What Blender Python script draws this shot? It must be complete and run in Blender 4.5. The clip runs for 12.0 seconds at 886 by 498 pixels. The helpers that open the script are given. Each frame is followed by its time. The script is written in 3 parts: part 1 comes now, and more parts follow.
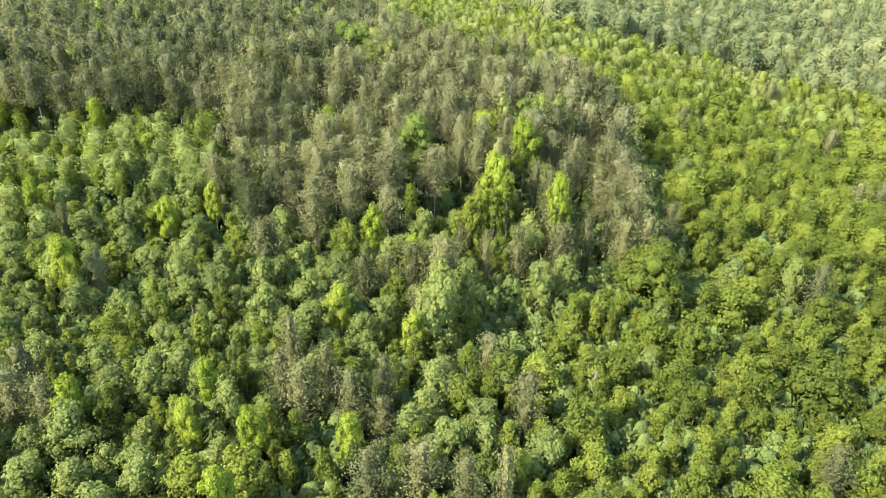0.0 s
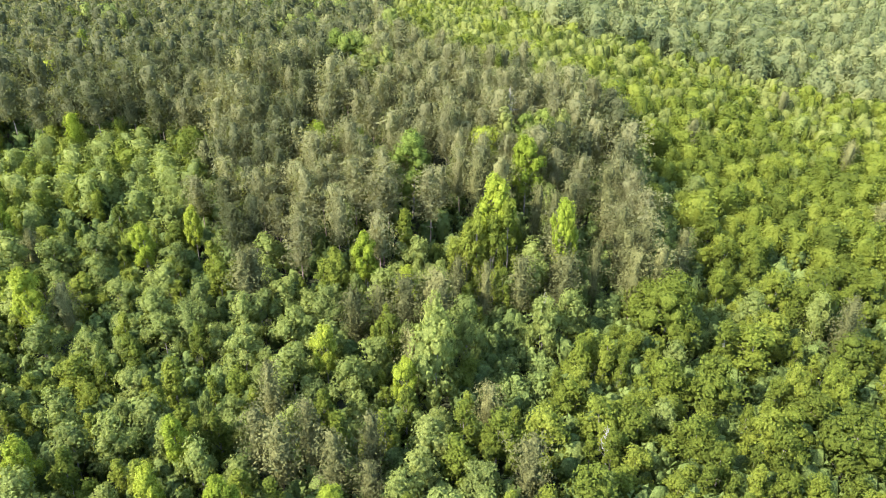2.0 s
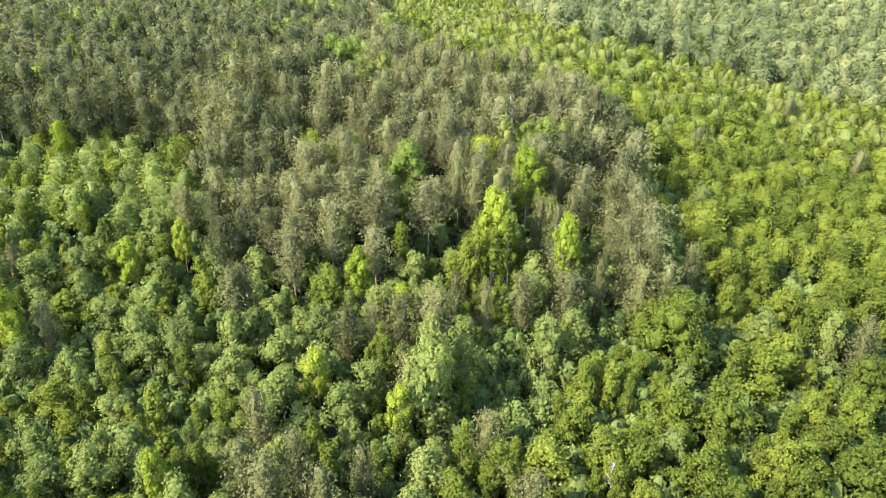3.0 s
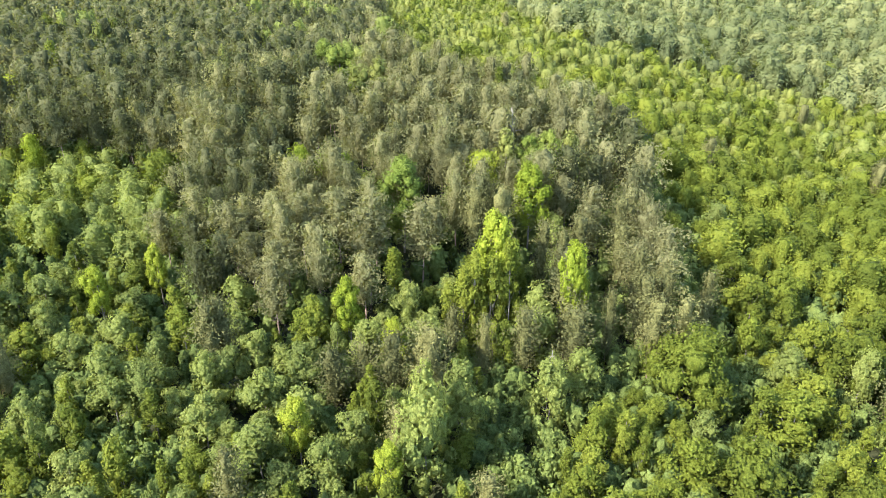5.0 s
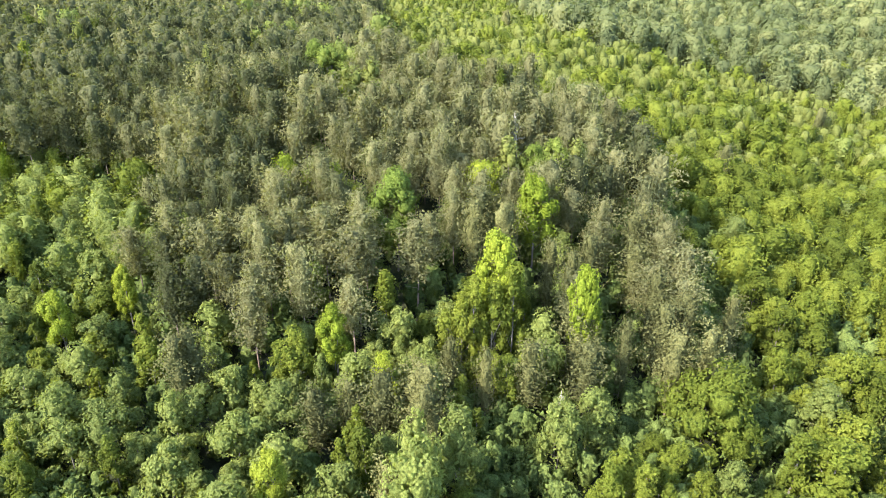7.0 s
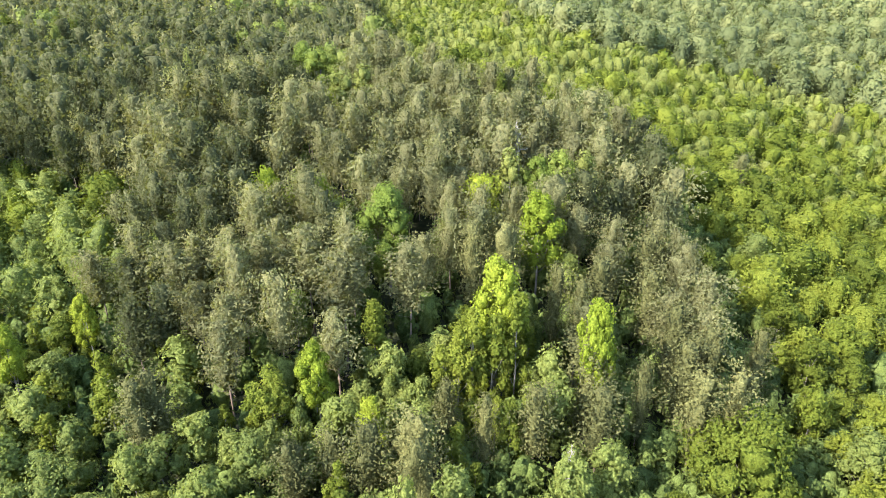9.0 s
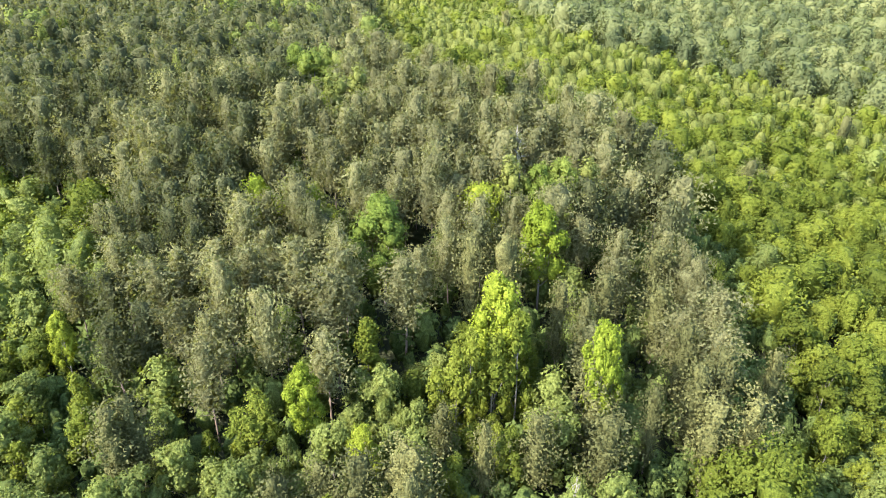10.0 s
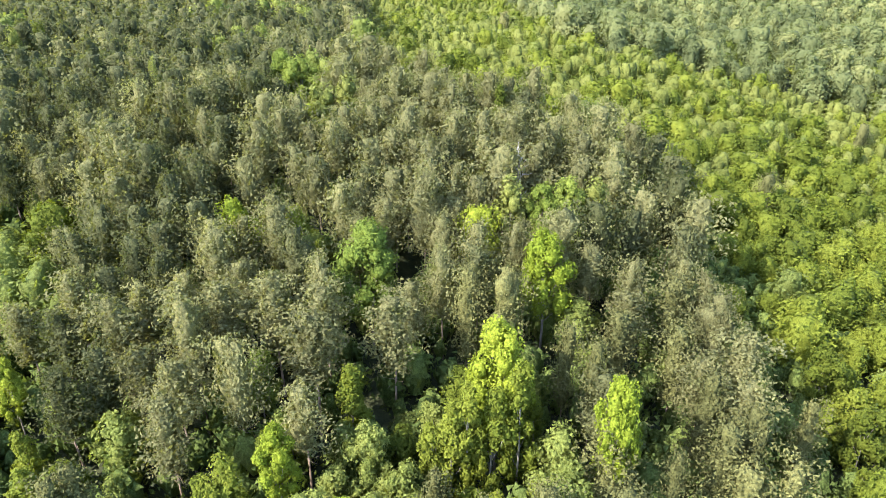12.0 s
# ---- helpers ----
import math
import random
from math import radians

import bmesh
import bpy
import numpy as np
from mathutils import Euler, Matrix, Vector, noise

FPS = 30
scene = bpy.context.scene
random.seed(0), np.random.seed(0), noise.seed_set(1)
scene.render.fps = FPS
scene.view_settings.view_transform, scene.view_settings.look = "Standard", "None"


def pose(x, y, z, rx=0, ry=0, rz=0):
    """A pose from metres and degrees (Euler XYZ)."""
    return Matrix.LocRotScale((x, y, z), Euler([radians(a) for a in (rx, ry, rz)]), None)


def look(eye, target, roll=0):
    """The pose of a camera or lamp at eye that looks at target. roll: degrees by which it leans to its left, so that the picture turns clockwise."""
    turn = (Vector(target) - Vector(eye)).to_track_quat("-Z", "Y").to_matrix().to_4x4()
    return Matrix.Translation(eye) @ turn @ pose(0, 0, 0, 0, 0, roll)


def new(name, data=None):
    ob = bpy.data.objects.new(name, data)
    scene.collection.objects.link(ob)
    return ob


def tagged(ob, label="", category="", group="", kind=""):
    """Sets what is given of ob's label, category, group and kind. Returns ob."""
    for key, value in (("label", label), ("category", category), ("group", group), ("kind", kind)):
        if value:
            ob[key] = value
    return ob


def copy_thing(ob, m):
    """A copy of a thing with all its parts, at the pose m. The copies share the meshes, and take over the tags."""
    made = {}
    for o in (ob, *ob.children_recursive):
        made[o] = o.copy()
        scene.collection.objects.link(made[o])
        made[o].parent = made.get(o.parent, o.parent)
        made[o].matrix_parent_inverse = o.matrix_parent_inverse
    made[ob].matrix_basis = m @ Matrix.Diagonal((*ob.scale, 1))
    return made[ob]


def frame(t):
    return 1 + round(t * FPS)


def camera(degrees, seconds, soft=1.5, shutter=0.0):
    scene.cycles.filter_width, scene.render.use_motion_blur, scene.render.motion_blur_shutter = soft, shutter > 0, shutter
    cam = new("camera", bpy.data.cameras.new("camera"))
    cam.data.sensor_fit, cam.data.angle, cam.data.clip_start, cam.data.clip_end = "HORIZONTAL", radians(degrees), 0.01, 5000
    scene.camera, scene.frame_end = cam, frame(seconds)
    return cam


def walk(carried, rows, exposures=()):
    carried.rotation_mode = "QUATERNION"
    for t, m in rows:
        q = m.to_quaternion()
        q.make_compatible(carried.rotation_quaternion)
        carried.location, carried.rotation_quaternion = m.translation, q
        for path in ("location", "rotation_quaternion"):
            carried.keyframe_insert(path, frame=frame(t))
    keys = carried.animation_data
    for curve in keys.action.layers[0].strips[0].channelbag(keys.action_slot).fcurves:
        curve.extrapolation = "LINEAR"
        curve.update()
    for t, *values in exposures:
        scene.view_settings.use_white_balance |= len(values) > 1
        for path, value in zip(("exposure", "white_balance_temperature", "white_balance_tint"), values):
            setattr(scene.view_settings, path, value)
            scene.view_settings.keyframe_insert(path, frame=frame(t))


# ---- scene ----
# A drone glides forward over a wood at a steady height, looking down ahead.
cam = camera(67.2, 12.0, soft=0.6)
EYE = 72.0
# seconds, metres right, ahead and up from the first eye, degrees down, to the left, and of lean
PATH = [
    (0.0, 0.00, 0.00, 0.00, 26.794, -0.124, 0.142),
    (0.5, 0.26, 2.94, 0.20, 26.811, -0.084, 0.106),
    (1.0, 0.52, 5.87, 0.36, 26.806, -0.059, 0.069),
    (1.5, 0.74, 8.78, 0.49, 26.777, -0.028, 0.053),
    (2.0, 0.97, 11.70, 0.65, 26.737, -0.021, 0.064),
    (2.5, 1.22, 14.63, 0.76, 26.696, 0.009, 0.074),
    (3.0, 1.48, 17.52, 0.83, 26.654, 0.025, 0.058),
    (5.0, 2.31, 29.12, 0.69, 26.646, 0.074, -0.017),
    (5.5, 2.48, 32.05, 0.48, 26.653, 0.084, -0.043),
    (6.0, 2.65, 34.99, 0.13, 26.682, 0.097, -0.062),
    (6.5, 2.82, 37.93, -0.33, 26.750, 0.123, -0.050),
    (7.0, 2.99, 40.86, -0.80, 26.755, 0.135, -0.055),
    (9.0, 3.64, 52.67, -2.27, 26.720, 0.067, -0.078),
    (9.5, 3.78, 55.53, -2.49, 26.757, 0.023, -0.047),
    (10.0, 3.94, 58.38, -2.57, 26.818, -0.015, -0.014),
    (10.5, 4.09, 61.23, -2.61, 26.892, -0.040, -0.003),
    (11.0, 4.28, 64.10, -2.68, 26.950, -0.076, -0.037),
    (11.5, 4.47, 67.02, -2.76, 26.948, -0.102, -0.080),
    (12.0, 4.68, 70.00, -2.89, 26.929, -0.145, -0.101),
]
walk(cam, [(t, pose(x, y, EYE + z, 90 - down, 0, left) @ pose(0, 0, 0, 0, 0, lean))
           for t, x, y, z, down, left, lean in PATH])

# ---- light: late sun from the left, a little behind ----
SUN_FROM = Vector((-0.87, -0.49, 0.0)).normalized()
SUN_HEIGHT = 40.0
scene.view_settings.exposure = 2.79
world = bpy.data.worlds.new("world")
scene.world = world
world.use_nodes = True
wt = world.node_tree
sky = wt.nodes.new("ShaderNodeTexSky")
sky.sky_type = 'NISHITA'
sky.sun_disc = False
sky.sun_elevation = radians(SUN_HEIGHT)
sky.sun_rotation = math.atan2(SUN_FROM.x, SUN_FROM.y)
wt.nodes["Background"].inputs[1].default_value = 0.15
wt.links.new(sky.outputs[0], wt.nodes["Background"].inputs[0])
sun_data = bpy.data.lights.new("sun", 'SUN')
sun_data.energy, sun_data.angle, sun_data.color = 3.3, radians(0.6), (1.0, 0.90, 0.78)
sun = new("sun", sun_data)
up = math.tan(radians(SUN_HEIGHT))
sun.matrix_world = look((SUN_FROM.x * 50, SUN_FROM.y * 50, up * 50), (0, 0, 0))


# ---- materials ----
def leaf_material(name, dull, mid, bright, glow=0.3, rough=0.7):
    """Leaves: each tree has a tone of its own, each spray varies a little and lets light through."""
    m = bpy.data.materials.new(name)
    m.use_nodes = True
    nt = m.node_tree
    nt.nodes.clear()
    n, l = nt.nodes.new, nt.links.new
    tone = n("ShaderNodeAttribute")
    tone.attribute_name = "tone"
    who, leaf = n("ShaderNodeObjectInfo"), n("ShaderNodeNewGeometry")
    both = n("ShaderNodeMath")
    both.operation = 'ADD'
    l(tone.outputs["Fac"], both.inputs[0])
    l(who.outputs["Random"], both.inputs[1])
    turn = n("ShaderNodeMath")
    turn.operation = 'FRACT'
    l(both.outputs[0], turn.inputs[0])
    # leaf by leaf
    spread = n("ShaderNodeMapRange")
    spread.inputs["To Min"].default_value, spread.inputs["To Max"].default_value = -0.055, 0.055
    l(leaf.outputs["Random Per Island"], spread.inputs["Value"])
    # patches of a metre or two within a crown
    patch = n("ShaderNodeTexNoise")
    patch.inputs["Scale"].default_value = 0.55
    l(leaf.outputs["Position"], patch.inputs["Vector"])
    patches = n("ShaderNodeMapRange")
    patches.inputs["From Min"].default_value, patches.inputs["From Max"].default_value = 0.3, 0.7
    patches.inputs["To Min"].default_value, patches.inputs["To Max"].default_value = -0.06, 0.06
    l(patch.outputs["Fac"], patches.inputs["Value"])
    a, b = n("ShaderNodeMath"), n("ShaderNodeMath")
    l(turn.outputs[0], a.inputs[0])
    l(spread.outputs[0], a.inputs[1])
    l(a.outputs[0], b.inputs[0])
    l(patches.outputs[0], b.inputs[1])
    ramp = n("ShaderNodeValToRGB")
    e = ramp.color_ramp.elements
    e[0].position, e[0].color = 0.05, (*dull, 1)
    e[1].position, e[1].color = 0.95, (*bright, 1)
    k = e.new(0.5)
    k.color = (*mid, 1)
    l(b.outputs[0], ramp.inputs[0])
    face = n("ShaderNodeBsdfPrincipled")
    face.inputs["Roughness"].default_value = rough
    face.inputs["Specular IOR Level"].default_value = 0.06
    # single leaves: a fine mottle of light and dark ones
    mottle, tint = n("ShaderNodeTexNoise"), n("ShaderNodeMapRange")
    mottle.inputs["Scale"].default_value, mottle.inputs["Detail"].default_value = 4.5, 2.0
    l(leaf.outputs["Position"], mottle.inputs["Vector"])
    tint.inputs["From Min"].default_value, tint.inputs["From Max"].default_value = 0.32, 0.68
    tint.inputs["To Min"].default_value, tint.inputs["To Max"].default_value = 0.66, 1.26
    l(mottle.outputs["Fac"], tint.inputs["Value"])
    speck = n("ShaderNodeMix")
    speck.data_type, speck.blend_type = 'RGBA', 'MULTIPLY'
    speck.inputs["Factor"].default_value = 1.0
    l(ramp.outputs[0], speck.inputs["A"])
    l(tint.outputs[0], speck.inputs["B"])
    l(speck.outputs["Result"], face.inputs["Base Color"])
    ruffle, bump = n("ShaderNodeTexNoise"), n("ShaderNodeBump")
    ruffle.inputs["Scale"].default_value, ruffle.inputs["Detail"].default_value = 4.0, 2.0
    l(leaf.outputs["Position"], ruffle.inputs["Vector"])
    bump.inputs["Strength"].default_value, bump.inputs["Distance"].default_value = 0.6, 0.3
    l(ruffle.outputs["Fac"], bump.inputs["Height"])
    l(bump.outputs[0], face.inputs["Normal"])
    shine = n("ShaderNodeBsdfTranslucent")
    warm = n("ShaderNodeMix")
    warm.data_type, warm.blend_type = 'RGBA', 'MULTIPLY'
    warm.inputs["Factor"].default_value = 1.0
    warm.inputs["B"].default_value = (1.25, 1.25, 0.5, 1)
    l(speck.outputs["Result"], warm.inputs["A"])
    l(warm.outputs["Result"], shine.inputs["Color"])
    mix = n("ShaderNodeMixShader")
    mix.inputs[0].default_value = glow
    out = n("ShaderNodeOutputMaterial")
    l(face.outputs[0], mix.inputs[1])
    l(shine.outputs[0], mix.inputs[2])
    l(mix.outputs[0], out.inputs[0])
    return m


def rough_material(name, low, high, scale, rough=0.9, bump=0.4, stretch=(1, 1, 1)):
    """Bark and earth: two scales of blotches and a fine relief."""
    m = bpy.data.materials.new(name)
    m.use_nodes = True
    nt = m.node_tree
    n, l = nt.nodes.new, nt.links.new
    bsdf = nt.nodes["Principled BSDF"]
    bsdf.inputs["Roughness"].default_value = rough
    bsdf.inputs["Specular IOR Level"].default_value = 0.2
    coord, mapping = n("ShaderNodeTexCoord"), n("ShaderNodeMapping")
    mapping.inputs["Scale"].default_value = stretch
    l(coord.outputs["Object"], mapping.inputs["Vector"])
    big, fine = n("ShaderNodeTexNoise"), n("ShaderNodeTexNoise")
    big.inputs["Scale"].default_value, fine.inputs["Scale"].default_value = scale, scale * 7
    big.inputs["Detail"].default_value = fine.inputs["Detail"].default_value = 5
    for node in (big, fine):
        l(mapping.outputs[0], node.inputs["Vector"])
    mean = n("ShaderNodeMath")
    mean.operation = 'MULTIPLY_ADD'
    mean.inputs[1].default_value = 0.5
    l(fine.outputs["Fac"], mean.inputs[0])
    half = n("ShaderNodeMath")
    half.operation = 'MULTIPLY'
    half.inputs[1].default_value = 0.5
    l(big.outputs["Fac"], half.inputs[0])
    l(half.outputs[0], mean.inputs[2])
    ramp = n("ShaderNodeValToRGB")
    e = ramp.color_ramp.elements
    e[0].position, e[0].color = 0.35, (*low, 1)
    e[1].position, e[1].color = 0.65, (*high, 1)
    l(mean.outputs[0], ramp.inputs[0])
    l(ramp.outputs[0], bsdf.inputs["Base Color"])
    b = n("ShaderNodeBump")
    b.inputs["Strength"].default_value = bump
    b.inputs["Distance"].default_value = 0.05
    l(fine.outputs["Fac"], b.inputs["Height"])
    l(b.outputs[0], bsdf.inputs["Normal"])
    return m


GREENS = {   # dull, middling and bright leaves, and how much light they let through
    "pine_needles": ((0.055, 0.063, 0.028), (0.073, 0.082, 0.039), (0.091, 0.099, 0.047), 0.46),
    "tan_needles": ((0.102, 0.106, 0.051), (0.128, 0.132, 0.063), (0.152, 0.156, 0.074), 0.48),
    "olive_needles": ((0.064, 0.069, 0.027), (0.088, 0.093, 0.036), (0.112, 0.115, 0.044), 0.22),
    "broad_leaves": ((0.104, 0.132, 0.038), (0.136, 0.168, 0.045), (0.160, 0.190, 0.053), 0.46),
    "young_leaves": ((0.060, 0.080, 0.013), (0.096, 0.123, 0.018), (0.130, 0.156, 0.024), 0.42),
    "dome_leaves": ((0.090, 0.128, 0.024), (0.112, 0.150, 0.029), (0.132, 0.168, 0.035), 0.36),
    "lime_leaves": ((0.122, 0.164, 0.018), (0.152, 0.196, 0.022), (0.182, 0.220, 0.027), 0.38),
    # far strip: pale green of its own, with distance haze mixed into the colour
    "haze_pale_leaves": ((0.102, 0.122, 0.032), (0.124, 0.145, 0.038), (0.146, 0.166, 0.046), 0.40),
    "old_leaves": ((0.072, 0.090, 0.040), (0.104, 0.124, 0.052), (0.144, 0.158, 0.066), 0.38),
    "shrub_leaves": ((0.056, 0.082, 0.024), (0.086, 0.120, 0.033), (0.116, 0.152, 0.042), 0.36),
}
FOLIAGE = {name: leaf_material(name, *tones) for name, tones in GREENS.items()}
PINE_BARK = rough_material("pine_bark", (0.10, 0.075, 0.055), (0.24, 0.19, 0.15), 2.0, stretch=(3, 3, 0.7))
GREY_BARK = rough_material("grey_bark", (0.07, 0.065, 0.052), (0.20, 0.185, 0.155), 2.0, stretch=(3, 3, 0.7))
DEAD_WOOD = rough_material("dead_wood", (0.13, 0.125, 0.11), (0.30, 0.285, 0.26), 2.0, stretch=(3, 3, 0.5))
EARTH = rough_material("forest_floor", (0.012, 0.017, 0.007), (0.036, 0.042, 0.018), 0.6, bump=0.6)


# ---- shapes: wood as triangles of shape (n, 3, 3), foliage as (points, faces) ----
def rng(seed):
    return np.random.default_rng(seed)


def unit(v):
    return v / np.maximum(np.linalg.norm(v, axis=-1, keepdims=True), 1e-9)


def leaves(r, centres, normals, size, slim=0.7):
    """One pointed triangle a leaf spray, facing along normals, turned at random."""
    n = len(centres)
    side = unit(np.cross(normals, r.normal(size=(n, 3))))
    along = np.cross(normals, side)
    s = size * r.uniform(0.65, 1.35, (n, 1))
    a = centres - side * s * 0.5 * slim - along * s * 0.4
    b = centres + side * s * 0.5 * slim - along * s * 0.4 * r.uniform(0.3, 1.2, (n, 1))
    c = centres + along * s * 0.6 + normals * s * r.uniform(-0.25, 0.25, (n, 1))
    return np.stack([a, b, c], 1)


PHI = (1 + 5 ** 0.5) / 2
BALL = unit(np.array([(-1, PHI, 0), (1, PHI, 0), (-1, -PHI, 0), (1, -PHI, 0), (0, -1, PHI), (0, 1, PHI),
                      (0, -1, -PHI), (0, 1, -PHI), (PHI, 0, -1), (PHI, 0, 1), (-PHI, 0, -1), (-PHI, 0, 1)]))
BALL_FACES = np.array([(0, 11, 5), (0, 5, 1), (0, 1, 7), (0, 7, 10), (0, 10, 11), (1, 5, 9), (5, 11, 4), (11, 10, 2), (10, 7, 6), (7, 1, 8),
                       (3, 9, 4), (3, 4, 2), (3, 2, 6), (3, 6, 8), (3, 8, 9), (4, 9, 5), (2, 4, 11), (6, 2, 10), (8, 6, 7), (9, 8, 1)])


def within(points, centres, radii, skip):
    """Which points lie inside another bunch."""
    hit = np.zeros(len(points), bool)
    for j, (c, q) in enumerate(zip(centres, radii)):
        hit |= (np.linalg.norm((points - c) / q, axis=1) < 0.86) & (skip != j)
    return hit


def foliage_of(r, centres, radii, total, size, heart, core, rough, slim=0.8, inner=0.82):
    """A crown from bunches of foliage: leaf sprays over the outside of the bunches, fewer below, and dense cores within."""
    centres, radii = np.array(centres), np.array(radii)
    k = len(centres)
    share = np.repeat(np.arange(k), total * 3 // k)
    n = len(share)
    d = unit(r.normal(size=(n, 3)) + np.array([0, 0, 0.45]) + 0.4 * unit(centres[share] - heart))
    out = r.uniform(inner, 1.08, (n, 1)) + 0.28 * r.random((n, 1)) ** 5
    at = centres[share] + d * radii[share] * out
    keep = np.nonzero(~within(at, centres, radii, share))[0]
    keep = r.permutation(keep)[:total]
    at, d = at[keep], d[keep]
    faces = 0.8 * d + 0.6 * unit(at - heart) + r.normal(size=(len(keep), 3)) * rough + np.array([0, 0, 0.1])
    sprays = leaves(r, at, unit(faces), size, slim)
    points, corners = [sprays.reshape(-1, 3)], [np.arange(len(sprays) * 3).reshape(-1, 3)]
    last = len(sprays) * 3
    for c, q in zip(centres, radii) if core else ():
        knob = BALL * r.uniform(0.7, 1.1, (12, 1)) * core
        t = r.uniform(0, 6.28)
        knob = knob @ np.array([[np.cos(t), -np.sin(t), 0], [np.sin(t), np.cos(t), 0], [0, 0, 1]])
        points.append(c + knob * q)
        corners.append(BALL_FACES + last)
        last += 12
    return np.concatenate(points), np.concatenate(corners)


def crown_of(r, width, low, belly, bumps, amp, flat, total, size, rough, slim, core, rings):
    """A crown from the height low up to 1: a round body, uneven with rounded boughs, closed within and covered with leaf sprays.
    belly: where it is widest; flat: how flat the boughs lie; core: the closed part's share of the radius; rings: its fineness."""
    turns, heights, swell = r.uniform(0, 2 * np.pi, bumps), r.uniform(0.0, 1.0, bumps), r.uniform(0.55, 1.25, bumps)
    tall = 1 - low
    spread = 0.62 * np.sqrt(2 * np.pi * width * 0.8 * tall / bumps)
    askew, skew, oval = r.uniform(0, 6.28), r.uniform(0.06, 0.2), r.uniform(0.86, 1.16)

    def body(q):
        return np.sqrt(np.clip(1 - np.abs((q - belly) / np.where(q < belly, belly + 0.07, 1.01 - belly)) ** 2.7, 0, 1))

    def surface(t, q, share):
        aside = (t[:, None] - turns + np.pi) % (2 * np.pi) - np.pi
        near = (aside * width * 0.85) ** 2 + ((q[:, None] - heights) * tall * flat) ** 2
        bulge = (np.exp(-near / spread ** 2) * swell).max(axis=1)
        reach = width * body(q) * (1 + amp * (bulge - 0.6)) * (1 + skew * np.cos(t - askew)) * share
        lift = amp * 0.35 * width * (bulge - 0.5) * q * np.minimum(1, 1.6 * body(q))
        return np.stack([np.cos(t) * reach * oval, np.sin(t) * reach / oval, low + tall * q + lift], 1)

    q = r.uniform(0.0, 1.0, total * 4)
    q = q[r.random(len(q)) < body(q) + 0.03][:total]
    n = len(q)
    t = r.uniform(0, 2 * np.pi, n)
    share = 1.04 - (1 - core) * r.random(n) ** 1.2 + 0.13 * r.random(n) ** 6
    at, e = surface(t, q, share), 0.04
    face = unit(np.cross(surface(t + e, q, share) - at, surface(t, q + e * 0.5, share) - at))
    at = at + r.normal(size=(n, 3)) * size * 0.3
    faces = face + r.normal(size=(n, 3)) * rough + np.array([0, 0, 0.12])
    sprays = leaves(r, at, unit(faces), size, slim)
    m, k = rings
    gt, gq = np.meshgrid(np.arange(m) * 2 * np.pi / m, np.linspace(0.02, 0.9, k))
    inner = surface(gt.ravel(), gq.ravel(), core * r.uniform(0.9, 1.06, m * k))
    i = np.arange(m * k).reshape(k, m)
    a, b, c, d = i[:-1].ravel(), np.roll(i, -1, 1)[:-1].ravel(), np.roll(i, -1, 1)[1:].ravel(), i[1:].ravel()
    top = np.stack([i[-1], np.roll(i[-1], -1), np.full(m, m * k)], 1)
    inner = np.concatenate([inner, inner[-m:].mean(axis=0, keepdims=True) + np.array([[0, 0, 0.05 * tall]])])
    shell = np.concatenate([np.stack([a, b, c], 1), np.stack([a, c, d], 1), top])
    return np.concatenate([sprays.reshape(-1, 3), inner]), np.concatenate([np.arange(n * 3).reshape(-1, 3), shell + n * 3])


def plumb(wood, crown):
    """Bring the crown's middle over the foot and its top to one metre."""
    points, faces = crown
    tall, aside = np.quantile(points[:, 2], 0.998), points[:, :2].mean(axis=0)

    def straight(p):
        p = p.copy()
        p[..., :2] -= aside * np.clip(p[..., 2:] / 0.6, 0, 1)
        p[..., 2] /= tall
        return p
    return straight(wood), (straight(points), faces)


def tube(points, radii, sides=6):
    """A tapered, bent pole as triangles."""
    points = np.array(points, float)
    rings = []
    for i, p in enumerate(points):
        way = unit(points[min(i + 1, len(points) - 1)] - points[max(i - 1, 0)])
        u = unit(np.cross(way, [0.31, 0.95, 0.07] if abs(way[2]) > 0.5 else [0, 0, 1.0]))
        v = np.cross(way, u)
        a = np.arange(sides) * 2 * np.pi / sides
        rings.append(p + radii[i] * (np.cos(a)[:, None] * u + np.sin(a)[:, None] * v))
    tris = []
    for lo, hi in zip(rings, rings[1:]):
        for k in range(sides):
            j = (k + 1) % sides
            tris += [(lo[k], lo[j], hi[j]), (lo[k], hi[j], hi[k])]
    for k in range(1, sides - 1):
        tris.append((rings[-1][0], rings[-1][k], rings[-1][k + 1]))
    return np.array(tris)


def bent(r, foot, tip, bend, steps=4):
    foot, tip = np.array(foot, float), np.array(tip, float)
    w = np.linspace(0, 1, steps)[:, None]
    return foot + (tip - foot) * w + r.normal(size=3) * bend * np.sin(np.pi * w)


